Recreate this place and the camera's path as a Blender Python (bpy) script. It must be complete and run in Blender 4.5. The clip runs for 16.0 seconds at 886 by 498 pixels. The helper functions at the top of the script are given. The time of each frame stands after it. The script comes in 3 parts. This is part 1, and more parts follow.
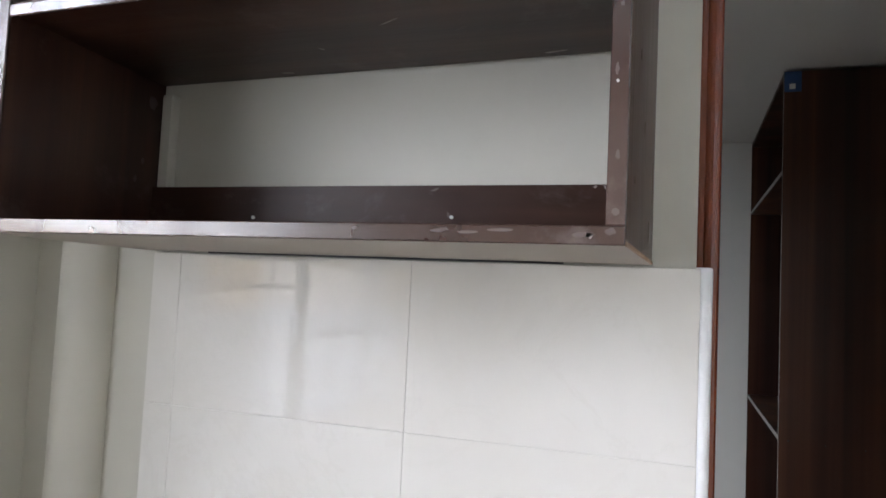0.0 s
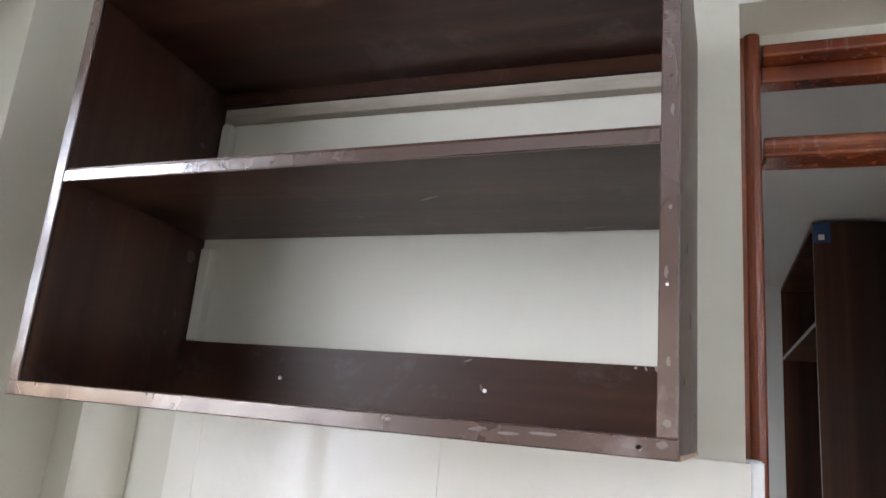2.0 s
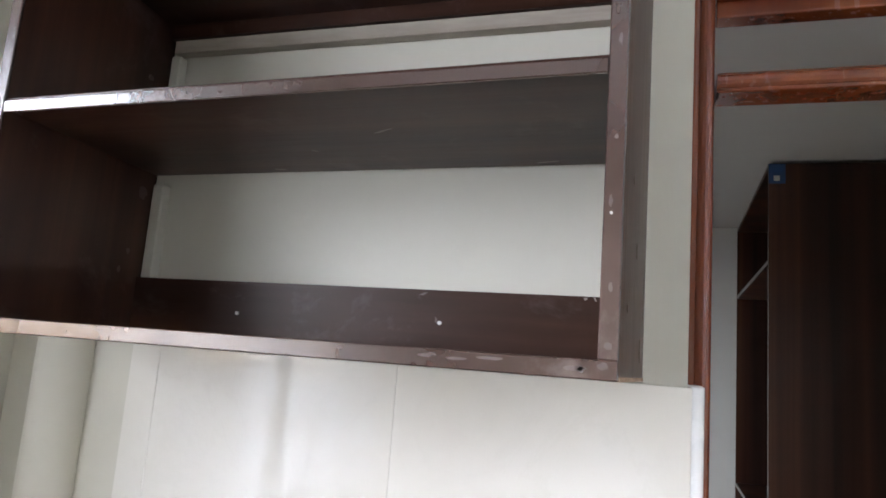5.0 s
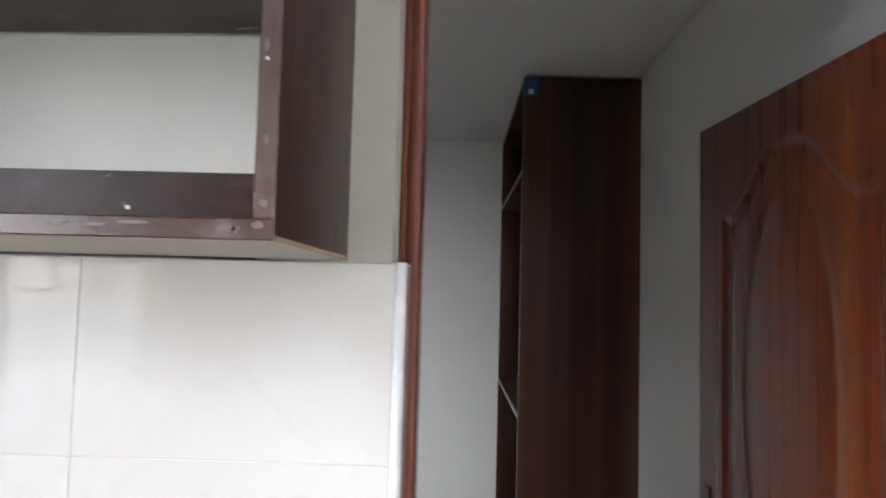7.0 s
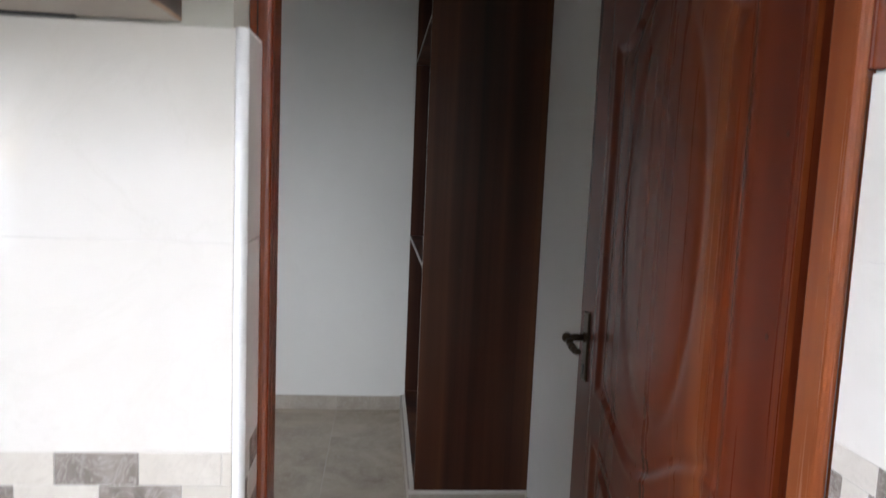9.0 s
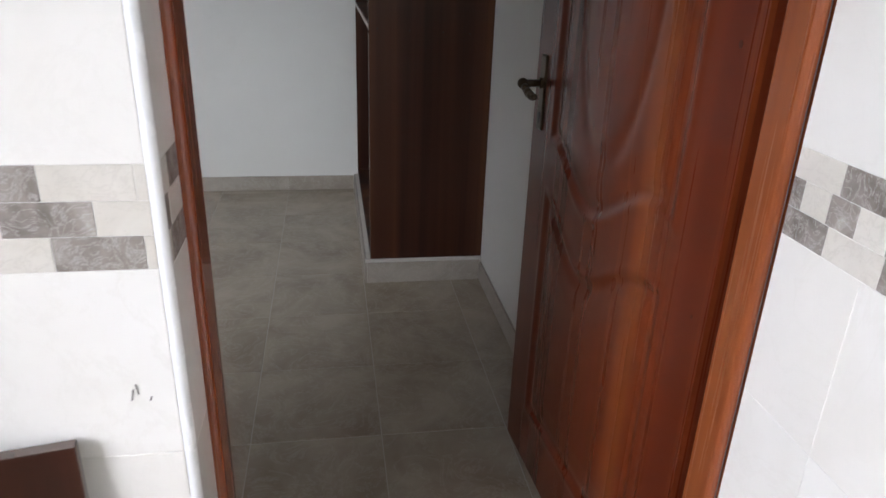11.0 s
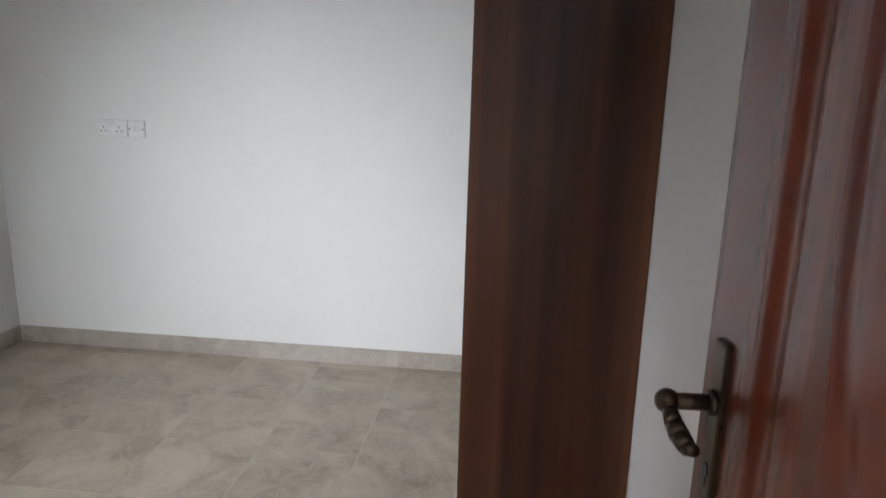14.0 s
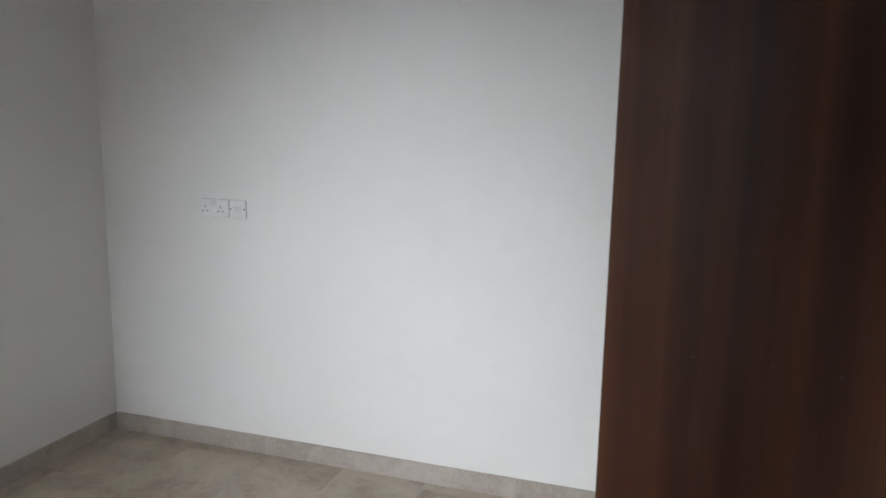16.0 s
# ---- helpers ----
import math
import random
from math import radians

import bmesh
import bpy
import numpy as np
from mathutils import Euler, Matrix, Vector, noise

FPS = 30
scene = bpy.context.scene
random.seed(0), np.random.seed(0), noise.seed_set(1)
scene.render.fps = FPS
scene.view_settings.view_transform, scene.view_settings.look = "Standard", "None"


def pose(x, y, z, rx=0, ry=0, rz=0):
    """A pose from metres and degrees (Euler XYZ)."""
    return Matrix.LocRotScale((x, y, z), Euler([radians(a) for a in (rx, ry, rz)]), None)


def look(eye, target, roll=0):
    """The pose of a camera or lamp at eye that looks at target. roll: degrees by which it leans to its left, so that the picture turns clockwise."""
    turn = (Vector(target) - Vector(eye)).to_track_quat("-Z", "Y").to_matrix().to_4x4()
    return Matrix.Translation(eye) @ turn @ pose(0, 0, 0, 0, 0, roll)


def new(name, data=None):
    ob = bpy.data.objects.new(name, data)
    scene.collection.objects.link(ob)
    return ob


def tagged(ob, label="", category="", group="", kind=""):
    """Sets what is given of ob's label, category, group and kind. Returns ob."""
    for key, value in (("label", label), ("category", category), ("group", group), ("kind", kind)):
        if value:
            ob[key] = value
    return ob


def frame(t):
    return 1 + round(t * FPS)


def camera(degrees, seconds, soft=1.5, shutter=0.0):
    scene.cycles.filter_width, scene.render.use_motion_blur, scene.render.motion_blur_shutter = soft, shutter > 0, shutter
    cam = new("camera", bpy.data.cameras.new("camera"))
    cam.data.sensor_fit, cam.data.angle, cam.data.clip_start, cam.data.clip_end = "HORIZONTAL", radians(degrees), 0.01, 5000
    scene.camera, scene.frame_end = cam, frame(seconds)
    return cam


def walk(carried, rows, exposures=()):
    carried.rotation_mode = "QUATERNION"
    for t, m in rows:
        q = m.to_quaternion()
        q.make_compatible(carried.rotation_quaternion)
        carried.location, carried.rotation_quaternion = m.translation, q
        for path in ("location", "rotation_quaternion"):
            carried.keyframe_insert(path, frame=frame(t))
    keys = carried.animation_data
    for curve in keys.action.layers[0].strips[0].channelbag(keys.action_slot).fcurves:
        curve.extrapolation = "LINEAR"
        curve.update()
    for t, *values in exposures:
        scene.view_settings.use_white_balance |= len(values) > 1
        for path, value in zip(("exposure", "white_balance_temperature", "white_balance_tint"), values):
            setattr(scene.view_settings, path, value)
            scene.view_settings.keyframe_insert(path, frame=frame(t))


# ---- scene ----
cam = camera(65.1, 16.0, shutter=0.35)
PATH = [
    (0, (-0.035, -0.908, 1.616), (-0.687, 0.978, 1.742), 2.7),
    (0.5, (-0.046, -0.903, 1.633), (-0.731, 0.965, 1.832), 3.0),
    (1, (-0.066, -0.895, 1.653), (-0.794, 0.941, 1.967), 4.1),
    (1.5, (-0.065, -0.903, 1.67), (-0.779, 0.922, 2.07), 5.7),
    (2, (-0.059, -0.906, 1.682), (-0.772, 0.904, 2.149), 5.1),
    (2.5, (-0.059, -0.907, 1.694), (-0.775, 0.883, 2.225), 5.7),
    (3, (-0.052, -0.905, 1.703), (-0.758, 0.879, 2.266), 6.2),
    (5.5, (-0.036, -0.901, 1.655), (-0.579, 1.006, 1.917), 3.7),
    (6, (-0.017, -0.853, 1.642), (-0.428, 1.09, 1.875), 2.8),
    (6.5, (0.018, -0.856, 1.636), (-0.243, 1.119, 1.816), 1.9),
    (7, (0.06, -0.834, 1.626), (0.022, 1.162, 1.754), 1.5),
    (7.5, (0.102, -0.812, 1.614), (0.197, 1.185, 1.683), 0.4),
    (8, (0.137, -0.801, 1.603), (0.334, 1.189, 1.605), 0.3),
    (8.5, (0.161, -0.789, 1.573), (0.384, 1.198, 1.524), 0.6),
    (9, (0.153, -0.805, 1.51), (0.334, 1.175, 1.294), 2.4),
    (9.5, (0.135, -0.829, 1.453), (0.338, 1.104, 0.982), 5.0),
    (10, (0.131, -0.846, 1.388), (0.375, 0.98, 0.609), 4.4),
    (12.5, (0.278, -0.358, 1.38), (0.607, 1.468, 0.634), 0.9),
    (13, (0.299, -0.195, 1.42), (0.478, 1.699, 0.804), -0.0),
    (13.5, (0.429, 0.083, 1.434), (0.28, 2.028, 0.992), 0.6),
    (14, (0.478, 0.23, 1.42), (0.269, 2.163, 0.954), 1.6),
    (14.5, (0.481, 0.38, 1.471), (0.524, 2.358, 1.178), 3.1),
    (15, (0.462, 0.519, 1.48), (0.369, 2.489, 1.147), 0.4),
    (15.5, (0.495, 0.71, 1.473), (0.017, 2.632, 1.192), 0.0),
    (16, (0.432, 0.802, 1.493), (-0.17, 2.683, 1.177), 1.1),
]
EXPOSURES = [(t, stops, 6060, 17) for t, stops in (
    (0, 0.6), (0.5, 0.65), (1.5, 1.1), (2.5, 1.3), (3.2, 1.22), (5.5, 1.05), (7.0, 0.95), (8.5, 1.2), (9.0, 0.95), (10.2, 0.52), (12.3, 1.65), (13.0, 1.72), (16.0, 1.68))]
walk(cam, [(t, look(eye, target, roll)) for t, eye, target, roll in PATH], EXPOSURES)

# ---------- world, sun, window light ----------
world = bpy.data.worlds.new("sky")
scene.world = world
world.use_nodes = True
wn = world.node_tree
sky = wn.nodes.new("ShaderNodeTexSky")
sky.sky_type, sky.sun_disc = "NISHITA", False
sky.sun_elevation, sky.sun_rotation = radians(31), radians(233)
wn.nodes["Background"].inputs[1].default_value = 0.15
wn.links.new(sky.outputs[0], wn.nodes["Background"].inputs[0])

sun_data = bpy.data.lights.new("sun", "SUN")
sun_data.energy, sun_data.angle, sun_data.color = 3.0, radians(40), (0.98, 0.99, 1.0)
new("sun", sun_data).matrix_world = look((-8.0, -6.0, 6.0), (0, 0, 0))


def window_light(name, eye, target, w, h, watts, colour, spread=180):
    """Sky light in a window's opening."""
    d = bpy.data.lights.new(name, "AREA")
    d.shape, d.size, d.size_y, d.energy, d.color = "RECTANGLE", w, h, watts, colour
    d.spread = radians(spread)
    new(name, d).matrix_world = look(eye, target)


window_light("kitchen_window_light", (-1.42, -1.30, 2.00), (-0.42, -1.18, 1.58), 1.25, 0.56, 14.5, (0.90, 0.96, 1.0), 116)
window_light("kitchen_window_low_light", (-1.42, -1.76, 1.41), (-0.42, -1.76, 1.41), 1.16, 0.58, 6.5, (0.90, 0.96, 1.0))
window_light("room_window_light", (-1.76, -0.06, 1.74), (-1.26, 1.0, 1.25), 0.66, 1.1, 4.8, (0.945, 0.98, 0.955), 64)

# ---------- materials ----------


def material(name, rough=0.5, metal=0.0, coat=0.0):
    m = bpy.data.materials.new(name)
    m.use_nodes = True
    b = m.node_tree.nodes["Principled BSDF"]
    b.inputs["Roughness"].default_value = rough
    b.inputs["Metallic"].default_value = metal
    b.inputs["Coat Weight"].default_value = coat
    b.inputs["Coat Roughness"].default_value = 0.08
    return m, m.node_tree, b


def coords(nt, scale=(1, 1, 1), per_object=True):
    """Object coordinates, moved at random from one object to the next."""
    tc = nt.nodes.new("ShaderNodeTexCoord")
    mp = nt.nodes.new("ShaderNodeMapping")
    mp.inputs["Scale"].default_value = scale
    nt.links.new(tc.outputs["Object"], mp.inputs["Vector"])
    if per_object:
        oi = nt.nodes.new("ShaderNodeObjectInfo")
        mul = nt.nodes.new("ShaderNodeMath")
        mul.operation = "MULTIPLY"
        mul.inputs[1].default_value = 37.0
        nt.links.new(oi.outputs["Random"], mul.inputs[0])
        nt.links.new(mul.outputs[0], mp.inputs["Location"])
    return mp.outputs["Vector"]


def noisy(nt, vec, scale, detail=5, rough=0.55, distortion=0.0):
    n = nt.nodes.new("ShaderNodeTexNoise")
    n.inputs["Scale"].default_value = scale
    n.inputs["Detail"].default_value = detail
    n.inputs["Roughness"].default_value = rough
    n.inputs["Distortion"].default_value = distortion
    nt.links.new(vec, n.inputs["Vector"])
    return n.outputs["Fac"]


def ramp(nt, fac, stops):
    r = nt.nodes.new("ShaderNodeValToRGB")
    while len(r.color_ramp.elements) < len(stops):
        r.color_ramp.elements.new(0.5)
    for e, (p, c) in zip(r.color_ramp.elements, stops):
        e.position, e.color = p, (*c, 1)
    nt.links.new(fac, r.inputs["Fac"])
    return r.outputs["Color"]


def blend(nt, fac, a, b, how="MIX"):
    m = nt.nodes.new("ShaderNodeMix")
    m.data_type, m.blend_type = "RGBA", how
    for sock, v in ((m.inputs[0], fac), (m.inputs[6], a), (m.inputs[7], b)):
        if isinstance(v, (int, float)):
            sock.default_value = v
        elif isinstance(v, tuple):
            sock.default_value = (*v, 1)
        else:
            nt.links.new(v, sock)
    return m.outputs[2]


def relief(nt, bsdf, fac, strength, distance=0.002):
    b = nt.nodes.new("ShaderNodeBump")
    b.inputs["Strength"].default_value = strength
    b.inputs["Distance"].default_value = distance
    nt.links.new(fac, b.inputs["Height"])
    nt.links.new(b.outputs[0], bsdf.inputs["Normal"])


def gloss(nt, bsdf, fac, low, high):
    m = nt.nodes.new("ShaderNodeMapRange")
    m.inputs["To Min"].default_value, m.inputs["To Max"].default_value = low, high
    nt.links.new(fac, m.inputs["Value"])
    nt.links.new(m.outputs[0], bsdf.inputs["Roughness"])


def paint(name, c1, c2, rough=0.55):
    m, nt, b = material(name, rough)
    v = coords(nt, per_object=False)
    big = noisy(nt, v, 1.3, 4)
    small = noisy(nt, v, 9, 6, 0.7)
    col = blend(nt, big, c1, c2)
    smudge = ramp(nt, small, [(0.30, (0.90, 0.89, 0.87)), (0.42, (1, 1, 1))])
    nt.links.new(blend(nt, 0.22, col, smudge, "MULTIPLY"), b.inputs["Base Color"])
    fine = noisy(nt, v, 160, 3)
    relief(nt, b, fine, 0.12, 0.001)
    gloss(nt, b, big, rough - 0.1, rough + 0.1)
    return m


def wood(name, stops, scale=(14, 14, 0.9), rough=(0.25, 0.45), coat=0.0, fine_scale=9.0, bump=0.12, dust=0.0, streaks=0.5, detail=3, spec=0.5, lines=None):
    """Timber or timber print with the grain along z."""
    m, nt, b = material(name, rough[0], coat=coat)
    v = coords(nt, scale)
    bands = noisy(nt, v, 1.0, detail, 0.5, 0.12)
    b.inputs["Specular IOR Level"].default_value = spec
    fine = noisy(nt, coords(nt, (scale[0] * fine_scale, scale[1] * fine_scale, scale[2] * 3)), 1.0, 4, 0.6)
    col = ramp(nt, bands, stops)
    streak = ramp(nt, fine, [(0.3, (0.62, 0.6, 0.58)), (0.65, (1, 1, 1))])
    col = blend(nt, streaks, col, streak, "MULTIPLY")
    if lines:       # a few thin pale growth lines
        thin = noisy(nt, coords(nt, (scale[0] * 9, scale[1] * 9, scale[2] * 0.6)), 1.0, 1, 0.4)
        col = blend(nt, ramp(nt, thin, [(0.66, (0, 0, 0)), (0.78, (0.22, 0.22, 0.22))]), col, lines)
    if dust:
        d = noisy(nt, coords(nt, (1, 1, 1)), 7, 8, 0.7, 0.4)
        mask = ramp(nt, d, [(0.56, (0, 0, 0)), (0.74, (dust, dust, dust))])
        col = blend(nt, mask, col, (0.30, 0.25, 0.23))
    nt.links.new(col, b.inputs["Base Color"])
    gloss(nt, b, fine, *rough)
    relief(nt, b, fine, bump, 0.001)
    return m


def stone(name, dark, light, vein, rough, scale=3.0, waves=0.0):
    m, nt, b = material(name, rough)
    v = coords(nt)
    cloud = noisy(nt, v, scale, 7, 0.6, 0.8)
    cracks = noisy(nt, v, scale * 2.2, 9, 0.7, 1.6)
    grain = noisy(nt, v, 90, 3)
    col = ramp(nt, cloud, [(0.32, dark), (0.66, light)])
    lines = ramp(nt, cracks, [(0.48, (0, 0, 0)), (0.505, (0.55, 0.55, 0.55)), (0.53, (0, 0, 0))])
    col = blend(nt, lines, col, vein)
    nt.links.new(col, b.inputs["Base Color"])
    if waves:       # pressed glaze: near-mirror, slowly undulating
        gloss(nt, b, cloud, rough, rough + 0.03)
        relief(nt, b, noisy(nt, v, 16, 2, 0.4), waves, 0.004)
    else:
        gloss(nt, b, cloud, rough - 0.06, rough + 0.08)
        relief(nt, b, grain, 0.05, 0.001)
    return m


def plain(name, colour, rough=0.5, metal=0.0, vary=0.12, coat=0.0):
    m, nt, b = material(name, rough, metal, coat)
    v = coords(nt)
    f = noisy(nt, v, 25, 6, 0.65)
    lo = tuple(c * (1 - vary) for c in colour)
    nt.links.new(blend(nt, f, lo, colour), b.inputs["Base Color"])
    gloss(nt, b, f, max(0.05, rough - 0.08), rough + 0.1)
    return m


M_CREAM = paint("cream_paint", (0.55, 0.525, 0.445), (0.595, 0.57, 0.49))
M_WHITE = paint("white_paint", (0.72, 0.72, 0.69), (0.76, 0.76, 0.735))
M_CEIL = paint("ceiling_paint", (0.74, 0.74, 0.73), (0.78, 0.78, 0.77), 0.7)
M_LAMINATE = wood("dark_laminate", [(0.37, (0.013, 0.0046, 0.0032)), (0.46, (0.040, 0.0122, 0.0064)), (0.53, (0.062, 0.0205, 0.0098)), (0.62, (0.115, 0.044, 0.0195))],
                  (6.0, 6.0, 0.10), (0.26, 0.42), bump=0.05, detail=4, streaks=0.42, fine_scale=14, spec=0.35)
M_CARCASE = wood("cupboard_laminate", [(0.30, (0.023, 0.0084, 0.0054)), (0.52, (0.042, 0.0162, 0.0098)), (0.75, (0.072, 0.031, 0.018))],
                 (1.2, 22, 22), (0.24, 0.42), bump=0.08, dust=0.22, spec=0.25)
M_CARCASE_UP = wood("cupboard_upright_laminate", [(0.30, (0.025, 0.0090, 0.0062)), (0.52, (0.046, 0.0182, 0.0115)), (0.75, (0.080, 0.035, 0.021))],
                    (22, 22, 1.2), (0.24, 0.42), bump=0.08, dust=0.22, spec=0.4)
M_EDGE = wood("worn_edging", [(0.30, (0.042, 0.020, 0.015)), (0.5, (0.064, 0.033, 0.025)), (0.72, (0.11, 0.068, 0.055))],
              (3, 3, 3), (0.13, 0.28), dust=0.35, fine_scale=5, bump=0.04, coat=0.6, spec=0.8)
M_DOOR = wood("varnished_hardwood", [(0.36, (0.094, 0.0138, 0.0042)), (0.48, (0.115, 0.0180, 0.0050)), (0.60, (0.140, 0.0245, 0.0060)), (0.72, (0.205, 0.048, 0.0100))],
              (6.5, 6.5, 0.10), (0.24, 0.32), coat=0.22, spec=0.38, bump=0.004, streaks=0.07, fine_scale=5, lines=(0.26, 0.075, 0.016))
M_FRAME = wood("varnished_frame_timber", [(0.28, (0.135, 0.024, 0.008)), (0.5, (0.21, 0.045, 0.012)), (0.75, (0.31, 0.086, 0.022))],
               (9, 9, 0.4), (0.20, 0.32), coat=0.5, bump=0.04, streaks=0.3)
M_TILE = stone("cream_wall_tile", (0.71, 0.675, 0.61), (0.77, 0.745, 0.695), (0.71, 0.68, 0.62), 0.035, 1.6, waves=0.14)
M_MOSAIC_D = stone("brown_marble_listello", (0.16, 0.135, 0.115), (0.34, 0.30, 0.265), (0.55, 0.52, 0.48), 0.24, 14)
M_MOSAIC_L = stone("beige_listello", (0.58, 0.54, 0.47), (0.66, 0.62, 0.55), (0.52, 0.48, 0.42), 0.22, 9)
M_GROUT = plain("pale_grout", (0.74, 0.71, 0.66), 0.8)
M_GROUT_D = plain("grey_brown_grout", (0.52, 0.485, 0.43), 0.85)
M_FLOOR = stone("grey_brown_floor_tile", (0.25, 0.20, 0.145), (0.425, 0.37, 0.29), (0.46, 0.41, 0.345), 0.30, 3.2)
M_SKIRT = stone("skirting_tile", (0.33, 0.29, 0.245), (0.43, 0.39, 0.34), (0.50, 0.46, 0.41), 0.30, 5)
M_PVC = plain("white_plastic", (0.80, 0.80, 0.79), 0.25, vary=0.05)
M_RAW = plain("raw_board_underside", (0.40, 0.355, 0.30), 0.65, vary=0.18)
M_BATTEN = wood("unpainted_batten", [(0.3, (0.34, 0.29, 0.235)), (0.6, (0.44, 0.385, 0.32)), (0.8, (0.50, 0.45, 0.38))], (1.5, 30, 30), (0.55, 0.7))
M_RAWEDGE = wood("raw_chipboard_edge", [(0.3, (0.30, 0.19, 0.12)), (0.7, (0.46, 0.33, 0.23))], (30, 30, 30), (0.6, 0.8))
M_BRASS = plain("yellow_brass", (0.80, 0.50, 0.06), 0.32, 0.75, 0.25)
M_BRONZE = plain("antique_bronze", (0.115, 0.085, 0.055), 0.30, 0.85, 0.4)
M_BLACK = plain("black_enamel", (0.018, 0.018, 0.02), 0.35)
M_BLUE = plain("blue_tape", (0.03, 0.10, 0.30), 0.4, vary=0.6)
M_SCREW = plain("bright_screw", (0.72, 0.70, 0.66), 0.4, 0.3)
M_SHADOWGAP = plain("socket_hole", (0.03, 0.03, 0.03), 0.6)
M_SILICONE = plain("white_sealant", (0.66, 0.64, 0.60), 0.5)
M_SCUFF = plain("pencil_scuff", (0.22, 0.20, 0.18), 0.8)
M_METAL = plain("grey_window_steel", (0.55, 0.56, 0.57), 0.4, 0.2)
M_OUT = plain("backdrop_render", (0.74, 0.73, 0.70), 0.85)
M_EARTH = plain("pale_concrete_yard", (0.42, 0.41, 0.39), 0.95, vary=0.4)

glass_mat, gt, gb = material("window_glass", 0.02)
gb.inputs["Transmission Weight"].default_value = 1.0
gb.inputs["IOR"].default_value = 1.45

# ---------- mesh helpers ----------


def add_box(bm, x0, x1, y0, y1, z0, z1, bevel=0.0, segments=1):
    r = bmesh.ops.create_cube(bm, size=1.0)
    vs = r["verts"]
    for v in vs:
        v.co = Vector(((x0 + x1) / 2 + v.co.x * (x1 - x0), (y0 + y1) / 2 + v.co.y * (y1 - y0), (z0 + z1) / 2 + v.co.z * (z1 - z0)))
    if bevel:
        es = list({e for v in vs for e in v.link_edges})
        bmesh.ops.bevel(bm, geom=es, offset=bevel, segments=segments, profile=0.5, affect="EDGES")
    return bm


def box(x0, x1, y0, y1, z0, z1, bevel=0.0, segments=1):
    return add_box(bmesh.new(), x0, x1, y0, y1, z0, z1, bevel, segments)


def add_rod(bm, a, b, r, seg=12, r2=None):
    a, b = Vector(a), Vector(b)
    m = Matrix.Translation((a + b) / 2) @ (b - a).to_track_quat("Z", "Y").to_matrix().to_4x4()
    bmesh.ops.create_cone(bm, cap_ends=True, segments=seg, radius1=r, radius2=r if r2 is None else r2, depth=(b - a).length, matrix=m)
    return bm


def rod(a, b, r, seg=12, r2=None):
    return add_rod(bmesh.new(), a, b, r, seg, r2)


def mesh_of(name, bm, mat, smooth=False):
    me = bpy.data.meshes.new(name)
    bm.to_mesh(me)
    bm.free()
    me.materials.append(mat)
    if smooth:
        for p in me.polygons:
            p.use_smooth = True
    return me


def part(name, bm, mat, parent=None, label="", smooth=False):
    ob = new(name, mesh_of(name, bm, mat, smooth))
    if parent is not None:
        ob.parent = parent
    if label:
        ob["label"] = label
    return ob


def setting(name, bm, mat, label, category):
    return tagged(part(name, bm, mat), label, category, kind="structure")


def thing(name, label, category, at=(0, 0, 0), group=""):
    ob = new(name)
    ob.location = at
    ob.empty_display_size = 0.05
    return tagged(ob, label, category, group)


# ---------- plan ----------
XL, XR = -1.10, 0.79        # kitchen side walls
YB = -2.7                   # kitchen back wall
RX0, RX1 = -2.16, 0.845     # room side walls
RY0, RY1 = 0.17, 3.50       # room front and far walls
CEIL = 2.585
HEAD = 2.265                # head of the doorway
JL = -0.018                 # plaster edge of the doorway

# ---------- large structure ----------
bm = box(XL - 0.15, JL, 0.012, RY0, 0, CEIL)
add_box(bm, JL, RX1, 0.012, RY0, HEAD, CEIL)
add_box(bm, 0.0135, 0.757, 0.103, 0.165, 2.2503, HEAD + 0.002)
RW = (-2.10, -1.31, 0.95, 2.30)     # room window x0 x1 z0 z1
add_box(bm, RX0 - 0.15, RW[0], 0.012, RY0, 0, CEIL)
add_box(bm, RW[1], XL - 0.15, 0.012, RY0, 0, CEIL)
add_box(bm, RW[0], RW[1], 0.012, RY0, 0, RW[2])
add_box(bm, RW[0], RW[1], 0.012, RY0, RW[3], CEIL)
setting("wall_partition", bm, M_CREAM, "cream painted wall between kitchen and room, with doorway", "wall")

KW = (-2.35, -0.62, 1.10, 2.30)   # kitchen window y0 y1 z0 z1
KN = -0.20                        # end of the recess beside the window
XO = XL - 0.25
bm = box(XO, XL, YB, KW[0], 0, CEIL)
add_box(bm, XO, XL, KN, 0.012, 0, CEIL)
add_box(bm, XO, XL, KW[0], KN, 0, KW[2])
add_box(bm, XO, XL, KW[0], KN, KW[3], CEIL)
add_box(bm, XO, XL - 0.12, KW[1], KN, KW[2], KW[3])
setting("wall_kitchen_window", bm, M_CREAM, "cream painted kitchen wall with window opening", "wall")
setting("wall_kitchen_side", box(XR, XR + 0.15, YB, 0.045, 0, CEIL), M_WHITE, "white painted kitchen side wall beside the doorway", "wall")
setting("wall_kitchen_back", box(XL - 0.15, XR + 0.15, YB - 0.15, YB, 0, CEIL), M_CREAM, "plain cream painted kitchen wall", "wall")
setting("wall_jamb_side", box(XR, RX1 + 0.15, 0.045, RY0 - 0.03, 0, HEAD), M_WHITE, "plastered pier beside the door frame", "wall")

